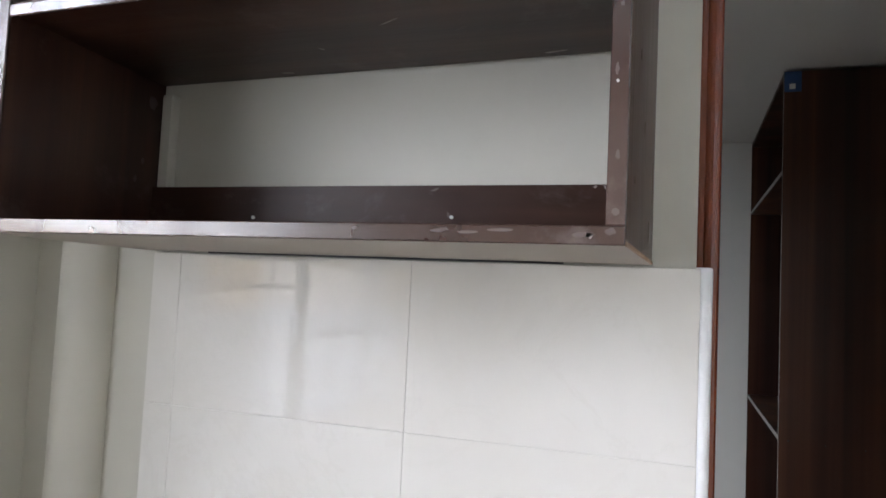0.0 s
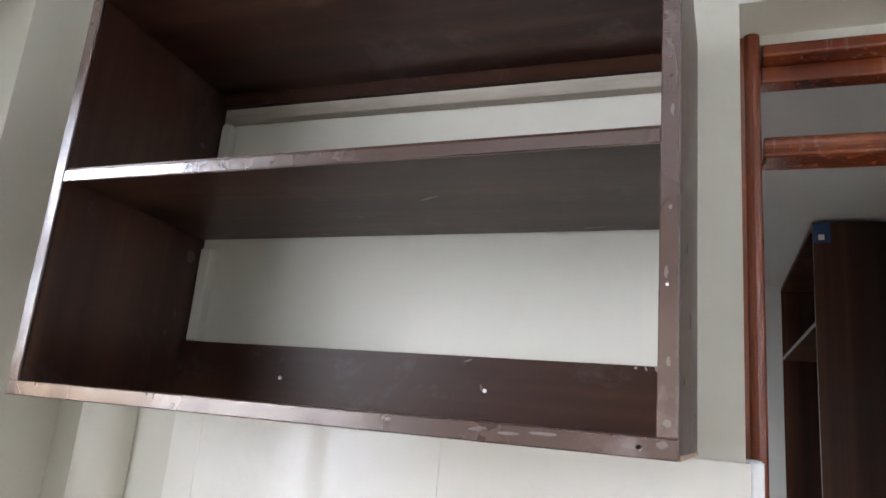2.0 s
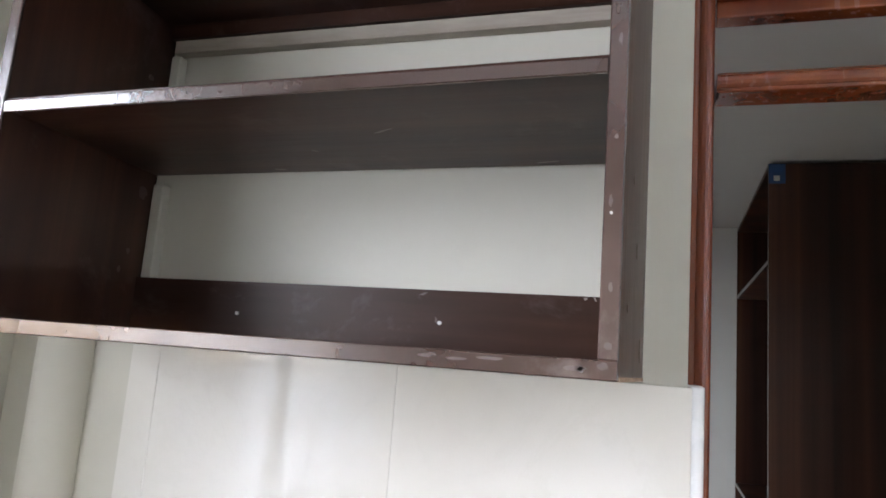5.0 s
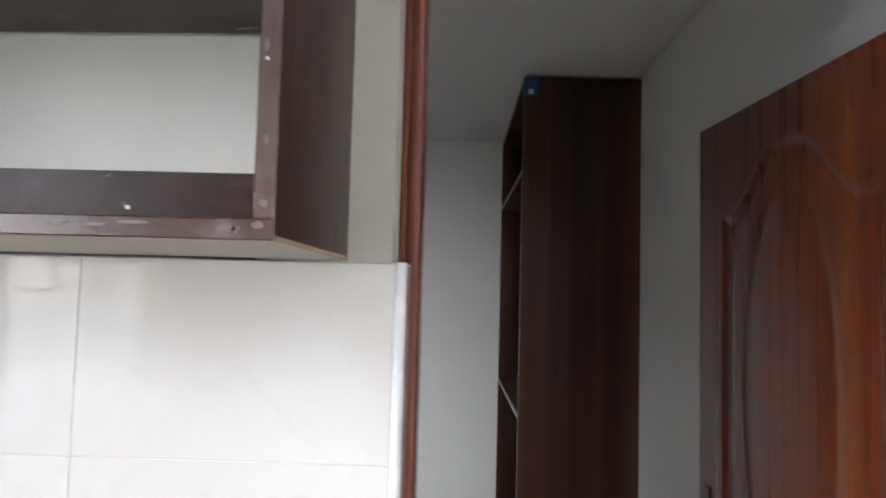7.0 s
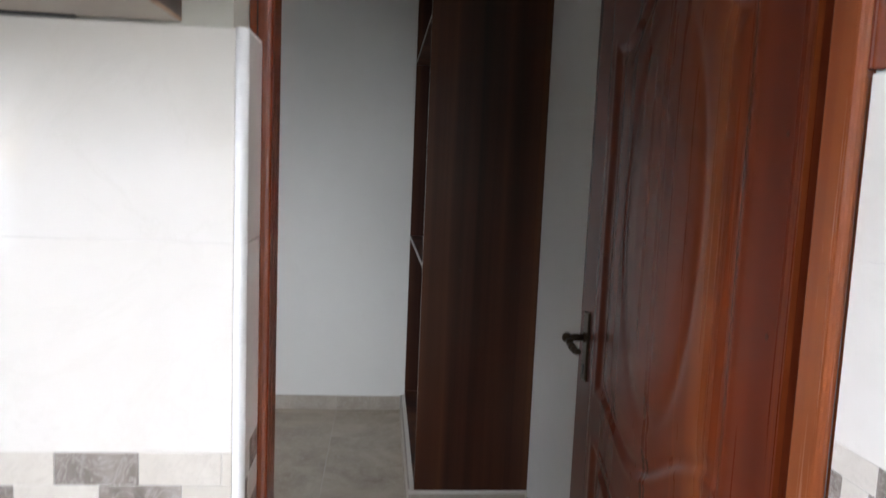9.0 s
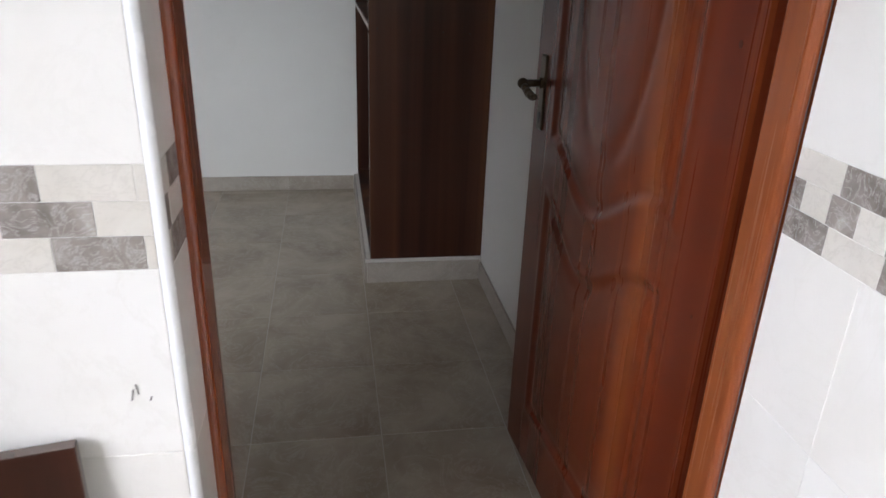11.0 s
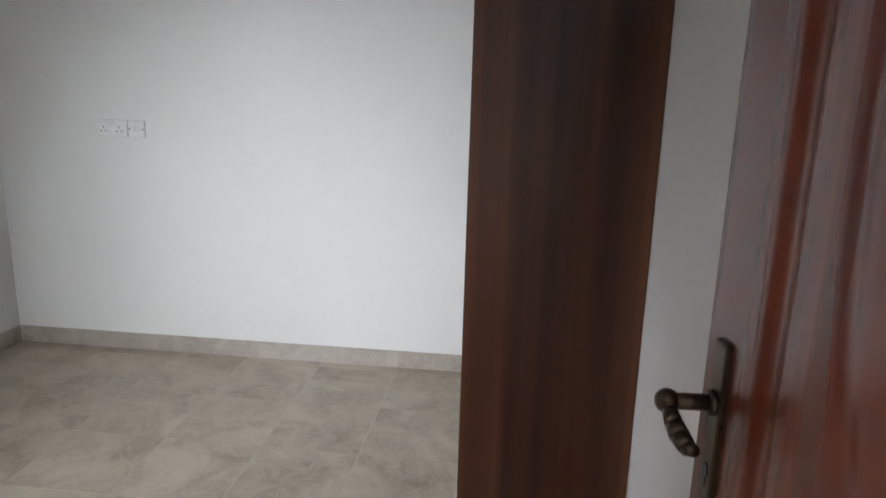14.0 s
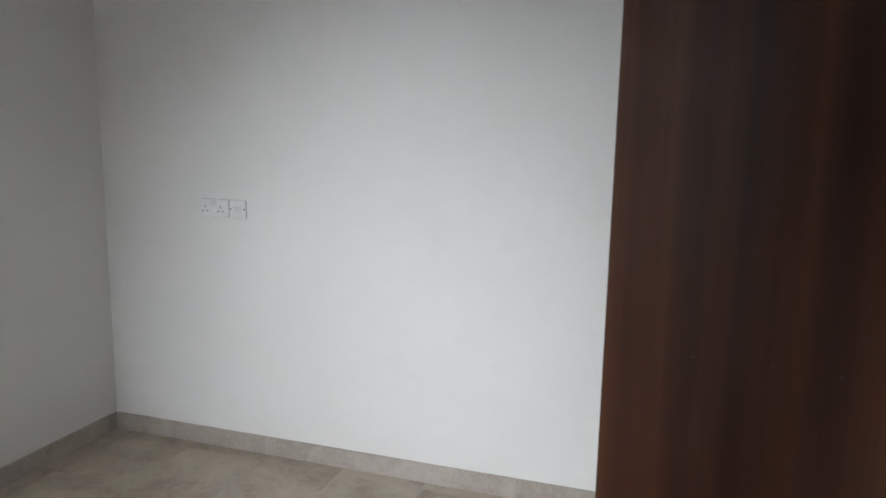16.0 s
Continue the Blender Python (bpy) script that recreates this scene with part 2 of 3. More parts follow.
setting("wall_room_end", box(RX0 - 0.15, RX0, RY0, RY1, 0, CEIL), M_WHITE, "white painted side wall of the room", "wall")
setting("wall_far", box(RX0 - 0.15, RX1 + 0.15, RY1, RY1 + 0.15, 0, CEIL), M_WHITE, "smooth white painted far wall of the room", "wall")
setting("wall_room_side", box(RX1, RX1 + 0.15, RY0, RY1, 0, CEIL), M_WHITE, "white painted room wall behind the open door", "wall")
# also runs over the yard: an added, unseen roof that cuts the sky light
setting("ceiling", box(RX0 - 0.2, RX1 + 0.2, YB - 0.2, RY1 + 0.2, CEIL, CEIL + 0.15), M_CEIL, "white painted flat ceiling, with an added unseen roof over the yard", "ceiling")
floor = setting("floor", box(RX0 - 0.15, RX1 + 0.15, YB - 0.15, RY1 + 0.15, -0.12, -0.0012), M_GROUT_D, "grey-brown stone-look tiled floor", "floor")
setting("ground", box(-60, 60, -60, 60, -0.5, -0.4), M_EARTH, "pale concrete yard outside the house", "ground")

# boxed pipe in the kitchen corner
bm = bmesh.new()
add_rod(bm, (-0.972, 0.004, 0.0), (-0.972, 0.004, CEIL), 0.046, 96)
setting("pipe_boxing", bm, M_CREAM, "cream painted rounded pipe casing in the corner", "pipe casing")


# ---------- windows ----------
def window(name, x, y0, y1, z0, z1, bars, label, grille=0):
    w = thing(name, label, "window", (x, (y0 + y1) / 2, z0))
    tagged(w, kind="structure")
    hw, h = (y1 - y0) / 2, z1 - z0
    bm = bmesh.new()
    for a in (-hw + 0.02, hw - 0.02):
        add_box(bm, -0.02, 0.02, a - 0.02, a + 0.02, 0, h)
    for z in (0.02, h - 0.02):
        add_box(bm, -0.02, 0.02, -hw + 0.04, hw - 0.04, z - 0.02, z + 0.02)
    part("window_frame", bm, M_METAL, w)
    for k in (-1, 1):
        part("mullion", box(-0.018, 0.018, k * hw / 3 - 0.014, k * hw / 3 + 0.014, 0.04, h - 0.04), M_METAL, w)
    part("transom", box(-0.016, 0.016, -hw + 0.04, hw - 0.04, h * 0.68, h * 0.68 + 0.026), M_METAL, w)
    for i in range(bars):
        z = h * (i + 1) / (bars + 1)
        part("bar", box(0.045, 0.055, -hw, hw, z - 0.007, z + 0.007), M_METAL, w)
    for i in range(grille):
        a = -hw + 2 * hw * (i + 0.5) / grille
        part("grille_bar", box(0.046, 0.054, a - 0.006, a + 0.006, 0, h), M_METAL, w)
    for k in (-1, 0, 1):
        p = part("pane", box(-0.003, 0.003, k * hw * 2 / 3 - hw / 3 + 0.015, k * hw * 2 / 3 + hw / 3 - 0.015, 0.04, h - 0.04), glass_mat, w)
        p.visible_shadow = False
    part("window_sill", box(0.0, 0.10, -hw, hw, -0.012, 0.004), M_CREAM, w)
    return w


window("window_kitchen", XL - 0.18, *KW, 6, "steel kitchen window with a security grille of bars", 8)
rw = window("window_room", 0, RW[0], RW[1], RW[2], RW[3], 5, "steel room window with horizontal security bars")
rw.location, rw.rotation_euler = ((RW[0] + RW[1]) / 2, 0.04, RW[2]), (0, 0, radians(90))

# ---------- door frame ----------
FY0, FY1 = 0.10, 0.165
FR = 0.757
frame_ob = thing("door_frame", "varnished red-brown timber door frame with transom bar", "door frame", (0, 0, 0))
tagged(frame_ob, kind="structure")


def moulded(x0, x1, z0, z1, flip, y0, y1):
    """An upright with a rounded bead on its kitchen side."""
    bm = box(x0, x1, y0, y1, z0, z1, 0.004, 2)
    xe = x0 if flip else x1
    s = 1 if flip else -1
    add_rod(bm, (xe + s * 0.011, y0 + 0.004, z0), (xe + s * 0.011, y0 + 0.004, z1), 0.011, 16)
    return bm


part("jamb", moulded(JL, 0.013, 0, HEAD, False, FY0, FY1), M_FRAME, frame_ob)
part("jamb", moulded(FR, 0.789, 0, HEAD, True, 0.064, 0.123), M_FRAME, frame_ob)
part("rebate", box(0.782, 0.789, 0.1233, 0.1398, 0, HEAD), M_FRAME, frame_ob)
part("architrave", box(0.770, 0.7893, 0.0465, 0.0630, 1.665, HEAD - 0.001, 0.003, 2), M_FRAME, frame_ob)
bm = box(0.016, FR, FY0, FY1, 2.230, 2.2500, 0.004, 2)
add_box(bm, 0.016, FR, FY0 + 0.030, FY1, 2.203, 2.2298, 0.003, 2)
part("head", bm, M_FRAME, frame_ob)
bm = box(0.016, FR, FY0 + 0.004, FY1, 2.076, 2.106, 0.004, 2)
add_rod(bm, (0.016, FY0 + 0.006, 2.092), (FR, FY0 + 0.006, 2.092), 0.011, 14)
part("transom_bar", bm, M_FRAME, frame_ob)


# ---------- carved door ----------
DW, DZ0, DZ1, DT = 0.845, 0.022, 2.068, 0.04
door = thing("door_1", "open red-brown varnished timber door with carved panels", "door", (FR - 0.001, 0.142, 0))
door.rotation_euler = (0, 0, radians(90) + math.atan2(0.060, 0.842))
tagged(door, kind="structure")


def wave(u):
    """Carved S-line across the leaf; u from hinge to latch."""
    s = (u - 0.155) / 0.55
    return 0.99 - 0.055 * (1 - np.cos(2 * np.pi * np.clip(s, 0, 1))) * (0.4 + 1.1 * np.clip(s, 0, 1)) + 0.012 * np.sin(2 * np.pi * s)


def arch(u):
    s = np.abs((u - 0.43) / 0.275)
    return 1.955 - 0.135 * np.clip(s, 0, 1) ** 0.9 + 0.025 * np.sin(np.pi * np.clip(s, 0, 1) * 2)


def door_face():
    nu, nz = 150, 320
    u = np.linspace(0.009, DW, nu)
    z = np.linspace(DZ0, DZ1, nz)
    U, Z = np.meshgrid(u, z)
    h = np.zeros_like(U)
    lo, hi = 0.155, 0.705

    def inside(lower, upper):
        return np.minimum(np.minimum(U - lo, hi - U), np.minimum(Z - lower, upper - Z) * 0.85)

    for lower, upper in ((wave(U), arch(U)), (0.21 + 0 * U, wave(U) - 0.155)):
        d = inside(lower, upper)
        h -= 0.0075 * np.exp(-((d - 0.012) / 0.015) ** 2)
        h += 0.004 * np.exp(-((d + 0.010) / 0.010) ** 2)
        h += 0.005 * np.clip((d - 0.03) / 0.05, 0, 1)
    for cu, cz, ru, rz in ((0.43, 1.435, 0.165, 0.44),):
        q = np.sqrt(((U - cu) / ru) ** 2 + ((Z - cz) / rz) ** 2)
        d = (1 - q) * ru
        h -= 0.0032 * np.exp(-((d - 0.004) / 0.012) ** 2)
        h += 0.005 * np.clip(d / 0.06, 0, 1)
    h *= 0.66
    verts = [(float(U[i, j]), -0.0 + float(h[i, j]), float(Z[i, j])) for i in range(nz) for j in range(nu)]
    faces = [(i * nu + j, (i + 1) * nu + j, (i + 1) * nu + j + 1, i * nu + j + 1) for i in range(nz - 1) for j in range(nu - 1)]
    me = bpy.data.meshes.new("carved_face")
    me.from_pydata(verts, [], faces)
    me.materials.append(M_DOOR)
    for p in me.polygons:
        p.use_smooth = True
    return me


face = new("carved_face", door_face())
face.parent = door
part("leaf", box(0.009, DW, -DT, -0.010, DZ0, DZ1), M_DOOR, door)
bm = box(0.009, 0.013, -0.010, 0.0, DZ0, DZ1)
add_box(bm, DW - 0.003, DW, -0.010, 0.0, DZ0, DZ1)
add_box(bm, 0.004, DW - 0.003, -0.010, -0.0005, DZ1 - 0.004, DZ1)
part("edging", bm, M_DOOR, door)

M_KNOT = plain("dark_knot", (0.045, 0.009, 0.004), 0.3)
for u, z, q in ((0.050, 1.590, 0.0040), (0.056, 1.280, 0.0045), (0.048, 0.85, 0.0035)):
    bm = rod((0, -0.001, 0), (0, 0.0007, 0), q, 14)
    for v in bm.verts:
        v.co.z *= 1.35
    part("knot", bm, M_KNOT, door, "small dark knot in the wood").location = (u, 0, z)

# lever handle and plate
hz = 1.085
plate = part("handle_plate", box(DW - 0.070, DW - 0.034, -0.001, 0.006, 0.985, 1.168, 0.0055, 3), M_BRONZE, door, "antique bronze handle plate")
bm = rod((DW - 0.052, 0.004, hz + 0.015), (DW - 0.052, 0.055, hz + 0.015), 0.009, 14)
add_rod(bm, (DW - 0.052, 0.005, hz + 0.015), (DW - 0.052, 0.012, hz + 0.015), 0.014, 16)
bmesh.ops.create_uvsphere(bm, u_segments=14, v_segments=8, radius=0.0135, matrix=Matrix.Translation((DW - 0.052, 0.055, hz + 0.015)))
pts = [(0.052, 0.055, 0.015), (0.066, 0.056, 0.011), (0.082, 0.055, 0.004), (0.094, 0.052, -0.003), (0.108, 0.048, -0.008), (0.119, 0.044, -0.006)]
rad = (0.0095, 0.008, 0.0095, 0.0105, 0.009, 0.006)
for (a, b), r, r2 in zip(zip(pts, pts[1:]), rad, rad[1:]):
    add_rod(bm, (DW - a[0], a[1], hz + a[2]), (DW - b[0], b[1], hz + b[2]), r, 12, r2)
part("lever", bm, M_BRONZE, plate, "curved antique bronze lever", True)
bm = rod((DW - 0.052, 0.005, 1.022), (DW - 0.052, 0.0075, 1.022), 0.008, 14)
add_box(bm, DW - 0.055, DW - 0.049, 0.0055, 0.0072, 1.003, 1.020)
part("keyhole", bm, M_BLACK, plate)

# brass hinges on leaf and frame
for z in (1.862, 0.32):
    hinge = part("hinge", rod((-0.002, 0.006, z - 0.052), (-0.002, 0.006, z + 0.052), 0.007, 14), M_BRASS, door, "yellow brass butt hinge")
    part("hinge_leaf", box(0.004, 0.036, -0.0005, 0.004, z - 0.05, z + 0.05, 0.001), M_BRASS, hinge)
    part("hinge_leaf", box(-0.034, -0.006, -0.001, 0.004, z - 0.05, z + 0.05, 0.001), M_BRASS, hinge)
    for dz in (-0.036, -0.012, 0.012, 0.036):
        for du in (0.013, 0.026, -0.014, -0.026):
            if (dz > 0) == (du in (0.013, -0.026)):
                part("screw", rod((du, 0.003, z + dz), (du, 0.0052, z + dz), 0.0032, 10), M_BRONZE, hinge)

# ---------- upper cupboard ----------
CX0, CX1, CY, CZ0, CZ1 = -0.833, -0.081, -0.304, 1.663, 2.203
T = 0.017
cab = thing("wall_cupboard", "dark brown open kitchen wall cupboard without doors", "cupboard", (0, 0, 0))
EY = CY + 0.004


def splayed(bm, dx):
    """Moves the back of a panel sideways: the carcase is not quite square."""
    for v in bm.verts:
        if v.co.y > -0.1:
            v.co.x += dx
    return bm


def rising(bm):
    """The shelf sits a little out of level."""
    for v in bm.verts:
        v.co.z += 0.009 * (v.co.x - CX0) / (CX1 - CX0)
    return bm


def flared(bm):
    for v in bm.verts:
        if v.co.y > -0.1:
            v.co.x += -0.026 if v.co.x < -0.4 else 0.010
    return bm


part("side_panel", splayed(box(CX0, CX0 + T, EY, 0.0, CZ0 + 0.002, CZ1), -0.026), M_CARCASE_UP, cab)
part("side_panel", splayed(box(CX1 - T, CX1, EY, 0.0, CZ0 + 0.002, CZ1), 0.010), M_CARCASE_UP, cab)
part("top_panel", flared(box(CX0 + T, CX1 - T, EY, 0.0, CZ1 - T, CZ1)), M_CARCASE, cab)
part("bottom_panel", flared(box(CX0 + T, CX1 - T, EY, 0.0, CZ0 + 0.003, CZ0 + T)), M_CARCASE, cab)
part("underside", flared(box(CX0 + 0.001, CX1 - 0.001, EY, -0.001, CZ0, CZ0 + 0.002)), M_RAW, cab, "pale raw board underside")
part("shelf", rising(flared(box(CX0 + T, CX1 - T, EY, -0.002, 1.932, 1.9445))), M_CARCASE, cab)
part("back_rail", flared(box(CX0 + T, CX1 - T, -0.016, -0.001, CZ0 + T, 1.763)), M_CARCASE, cab)
part("back_rail", flared(box(CX0 + T, CX1 - T, -0.016, -0.001, 2.163, CZ1 - T)), M_CARCASE, cab)
# edging strips, mitred by butt joints
part("edge_strip", box(CX0, CX1, CY, EY - 0.0003, CZ0, CZ0 + T, 0.0012), M_EDGE, cab, "scuffed shiny edging strip")
part("edge_strip", box(CX0, CX1, CY, EY - 0.0003, CZ1 - T, CZ1, 0.0012), M_EDGE, cab)
part("edge_strip", box(CX0, CX0 + T, CY, EY - 0.0003, CZ0 + T, CZ1 - T, 0.0012), M_EDGE, cab)
part("edge_strip", box(CX1 - T, CX1, CY, EY - 0.0003, CZ0 + T, CZ1 - T, 0.0012), M_EDGE, cab)
part("edge_strip", rising(box(CX0 + T, CX1 - T, CY, EY - 0.0003, 1.926, 1.941, 0.0012)), M_EDGE, cab)
part("raw_edge", splayed(box(CX1 - 0.0005, CX1 + 0.0012, EY, -0.004, CZ0, CZ0 + 0.004), 0.010), M_RAWEDGE, cab, "unfinished pale board edge")
for x, z in ((-0.648, 1.716), (-0.333, 1.719)):
    part("screw", rod((x, -0.016, z), (x, -0.0185, z), 0.0026, 12), M_SCREW, cab)
for z in (1.806,):
    part("screw", rod((CX1 - 0.010, CY + 0.0005, z), (CX1 - 0.010, CY - 0.0012, z), 0.0014, 10), M_SCREW, cab)
setting("batten", box(CX0 + T - 0.019, CX1 - T + 0.009, -0.010, 0.011, 2.140, 2.162, 0.001), M_BATTEN, "pale unpainted batten along the wall", "batten")
setting("plaster_strip", box(CX0 + T - 0.025, CX0 + T - 0.004, -0.008, 0.011, 1.764, 1.916, 0.002), M_CREAM, "pale rough filler strip in the cupboard corner", "trim")
setting("plaster_strip", box(CX0 + T - 0.025, CX0 + T - 0.006, -0.008, 0.011, 1.946, 2.136, 0.002), M_CREAM, "pale rough filler strip in the cupboard corner", "trim")

# filler smears and scratches on the carcase


def smear(at, w, h, face, mat, name="smear", turn=0.0):
    """A thin uneven splash; face: the axis that it lies across."""
    bm = bmesh.new()
    n = 11
    rim = []
    for k in range(n):
        a = 2 * math.pi * k / n
        q = 0.6 + 0.5 * random.random()
        u, v = w / 2 * q * math.cos(a), h / 2 * q * math.sin(a)
        u, v = u * math.cos(turn) - v * math.sin(turn), u * math.sin(turn) + v * math.cos(turn)
        p = {"y": (u, 0, v), "x": (0, u, v), "z": (u, v, 0)}[face]
        rim.append(bm.verts.new(p))
    f = bm.faces.new(rim)
    d = {"y": Vector((0, -0.0005, 0)), "x": Vector((0.0005, 0, 0)), "z": Vector((0, 0, -0.0005))}[face]
    ex = bmesh.ops.extrude_face_region(bm, geom=[f])
    for g in ex["geom"]:
        if isinstance(g, bmesh.types.BMVert):
            g.co += d
    bmesh.ops.recalc_face_normals(bm, faces=bm.faces)
    ob = part(name, bm, mat, cab)
    ob.location = at


SMEAR = plain("dried_filler", (0.33, 0.285, 0.265), 0.7, vary=0.4)
DULL = plain("rubbed_laminate", (0.135, 0.095, 0.082), 0.5, vary=0.5)
smear((CX1 - 0.009, CY - 0.0005, 1.692), 0.007, 0.008, "y", DULL)
smear((CX1 - 0.012, CY - 0.0005, 1.675), 0.010, 0.007, "y", DULL)
smear((CX1 - 0.035, CY - 0.0005, 1.672), 0.020, 0.006, "y", DULL)
smear((CX1 - 0.030, CY - 0.0005, 1.671), 0.006, 0.006, "y", SMEAR)
for k in range(5):
    smear((CX0 + 0.40 + 0.30 * random.random(), CY - 0.0005, CZ0 + 0.005 + 0.008 * random.random()), 0.022 * random.random() + 0.005, 0.0035, "y", DULL)
for k in range(7):
    smear((CX1 - 0.009 + 0.005 * (random.random() - 0.5), CY - 0.0005, 1.72 + 0.46 * random.random()), 0.004, 0.014 * random.random() + 0.004, "y", DULL)
for x, y, w, h, a in ((-0.375, -0.165, 0.034, 0.0022, -0.5), (-0.20, -0.020, 0.040, 0.004, -0.2), (-0.60, -0.02, 0.022, 0.007, 0.1), (-0.50, -0.10, 0.012, 0.002, 0.8)):
    smear((x, y, 1.9315 + 0.009 * (x - CX0) / (CX1 - CX0)), w, h, "z", SMEAR, "scratch", a)
for y, z, w, h in ((-0.030, 1.895, 0.020, 0.024), (-0.045, 1.80, 0.010, 0.010), (-0.06, 1.77, 0.008, 0.014), (-0.05, 2.08, 0.014, 0.010), (-0.11, 2.03, 0.007, 0.007)):
    smear((CX0 + T + 0.0006 - 0.026 * (1 + y / 0.3), y, z), w, h, "x", DULL)
for y, z, w, h in ((-0.15, 1.80, 0.010, 0.018), (-0.21, 1.86, 0.007, 0.012), (-0.07, 1.70, 0.008, 0.03), (-0.24, 1.73, 0.008, 0.008), (-0.03, 1.76, 0.006, 0.05)):
    smear((CX1 + 0.0002 + 0.010 * (1 + y / 0.3), y, z), w, h, "x", DULL)
for x, w, h in ((-0.118, 0.004, 0.012), (-0.130, 0.003, 0.007), (-0.142, 0.005, 0.004), (-0.36, 0.014, 0.003), (-0.338, 0.004, 0.012)):
    smear((x, -0.0162, 1.760 if x > -0.3 else 1.722 if h > 0.01 else 1.757), w, h, "y", DULL if x < -0.3 else SMEAR, "chip", 0.3)
# black strip that paints in the shade between cupboard and tiles
part("shadow_gap", box(CX0 + 0.10, CX1 - 0.10, -0.0065, -0.0012, CZ0 - 0.0024, CZ0 - 0.0002), M_BLACK, cab, "black strip painting the shaded gap over the tiles")

# ---------- loose board ----------
board = thing("loose_board", "dark brown laminate board leaning against the tiled wall", "board", (-0.124, -0.038, -0.012))
board.rotation_euler = (radians(-2.0), 0, radians(10.5))
part("panel", box(-0.50, -0.0012, -0.016, 0.0, 0.0, 0.850), M_LAMINATE, board)
part("edging", box(-0.0010, 0.0, -0.016, 0.0, 0.0, 0.850), M_EDGE, board, "scuffed brown board edge")
part("top_edging", box(-0.50, -0.0012, -0.0162, 0.0002, 0.8502, 0.8515), M_EDGE, board)
for z in (0.775, 0.680):
    bm = rod((-0.028, -0.0158, z), (-0.028, -0.0178, z), 0.0040, 12)
    part("cap", bm, M_SCREW, board, "white plastic screw cap")

# ---------- wardrobe ----------
WX0, WX1, WY0, WY1, WZ0, WZ1 = 0.338, 0.843, 2.128, 3.498, 0.113, 2.572
ward = thing("wardrobe", "tall dark brown open wardrobe built to the ceiling", "wardrobe", (0, 0, 0))
part("side_panel", box(WX0, WX1, WY0, WY0 + 0.018, WZ0, WZ1, 0.0008), M_LAMINATE, ward)
part("side_panel", box(WX0, WX1, WY1 - 0.018, WY1, WZ0, WZ1), M_LAMINATE, ward)
part("top_panel", box(WX0, WX1, WY0 + 0.018, WY1 - 0.018, WZ1 - 0.018, WZ1), M_LAMINATE, ward)
part("base_panel", box(WX0, WX1, WY0 + 0.018, WY1 - 0.018, WZ0, WZ0 + 0.018), M_LAMINATE, ward)
for z in (1.100, 2.155):
    sh = part("shelf", box(WX0 + 0.003, WX1, WY0 + 0.018, WY1 - 0.018, z, z + 0.018), M_LAMINATE, ward)
    part("edge_strip", box(WX0, WX0 + 0.0028, WY0 + 0.018, WY1 - 0.018, z, z + 0.018), M_EDGE, sh, "pale worn shelf edging")
    part("cleat", box(WX0 + 0.20, WX0 + 0.26, WY1 - 0.036, WY1 - 0.0185, z - 0.05, z - 0.001), M_BATTEN, sh)
part("front_edging", box(WX0 - 0.0015, WX0 - 0.0002, WY0 + 0.001, WY0 + 0.018, WZ0, WZ1), M_EDGE, ward, "thin scuffed edging strip")
bm = box(WX0 - 0.0005, WX0 + 0.062, WY0 - 0.0012, WY0 - 0.0002, WZ1 - 0.085, WZ1 - 0.002)
tape = tagged(part("tape", bm, M_BLUE), "torn piece of blue tape on the wardrobe corner", "tape")
part("label_patch", box(WX0 + 0.018, WX0 + 0.040, WY0 - 0.0020, WY0 - 0.0013, WZ1 - 0.074, WZ1 - 0.052), M_PVC, tape, "small white printed patch")
for x, z in ((0.372, 1.106), (0.500, 1.100), (0.635, 1.096), (0.745, 1.092)):
    part("screw_hole", rod((x, WY0 - 0.0006, z), (x, WY0 + 0.0005, z), 0.0035, 10), M_BLACK, ward)

# ---------- far wall sockets ----------
SX1, SZ = -1.362, 1.157


def faceplate(name, label, x0, x1, group):
    s = thing(name, label, "socket" if "socket" in name else "switch", ((x0 + x1) / 2, RY1, SZ), group)
    w = (x1 - x0) / 2 - 0.001
    part("plate", box(-w, w, -0.011, 0.0, -0.042, 0.042, 0.004, 3), M_PVC, s)
    return s


s = faceplate("double_socket", "white plastic double power socket on the wall", SX1 - 0.245, SX1 - 0.090, "wall plates")
for cx in (-0.048, 0.034):
    for dx, dz, w, h in ((0, 0.010, 0.004, 0.009), (-0.012, -0.010, 0.008, 0.004), (0.012, -0.010, 0.008, 0.004)):
        part("pin_slot", box(cx + dx - w / 2, cx + dx + w / 2, -0.0114, -0.0105, dz - h / 2 - 0.004, dz + h / 2 - 0.004), M_SHADOWGAP, s)
for cx in (-0.012, 0.006):
    part("rocker", box(cx - 0.006, cx + 0.006, -0.015, -0.010, 0.014, 0.034, 0.002), M_PVC, s)
s = faceplate("wall_switch", "white plastic switch plate beside the socket", SX1 - 0.088, SX1, "wall plates")
for cx in (-0.014, 0.010):
    part("rocker", box(cx - 0.008, cx + 0.008, -0.015, -0.010, -0.013, 0.013, 0.002), M_PVC, s)
for cx in (-0.034, 0.034):
    part("screw", rod((cx, -0.0105, 0), (cx, -0.0125, 0), 0.0035, 10), M_BRONZE, s)

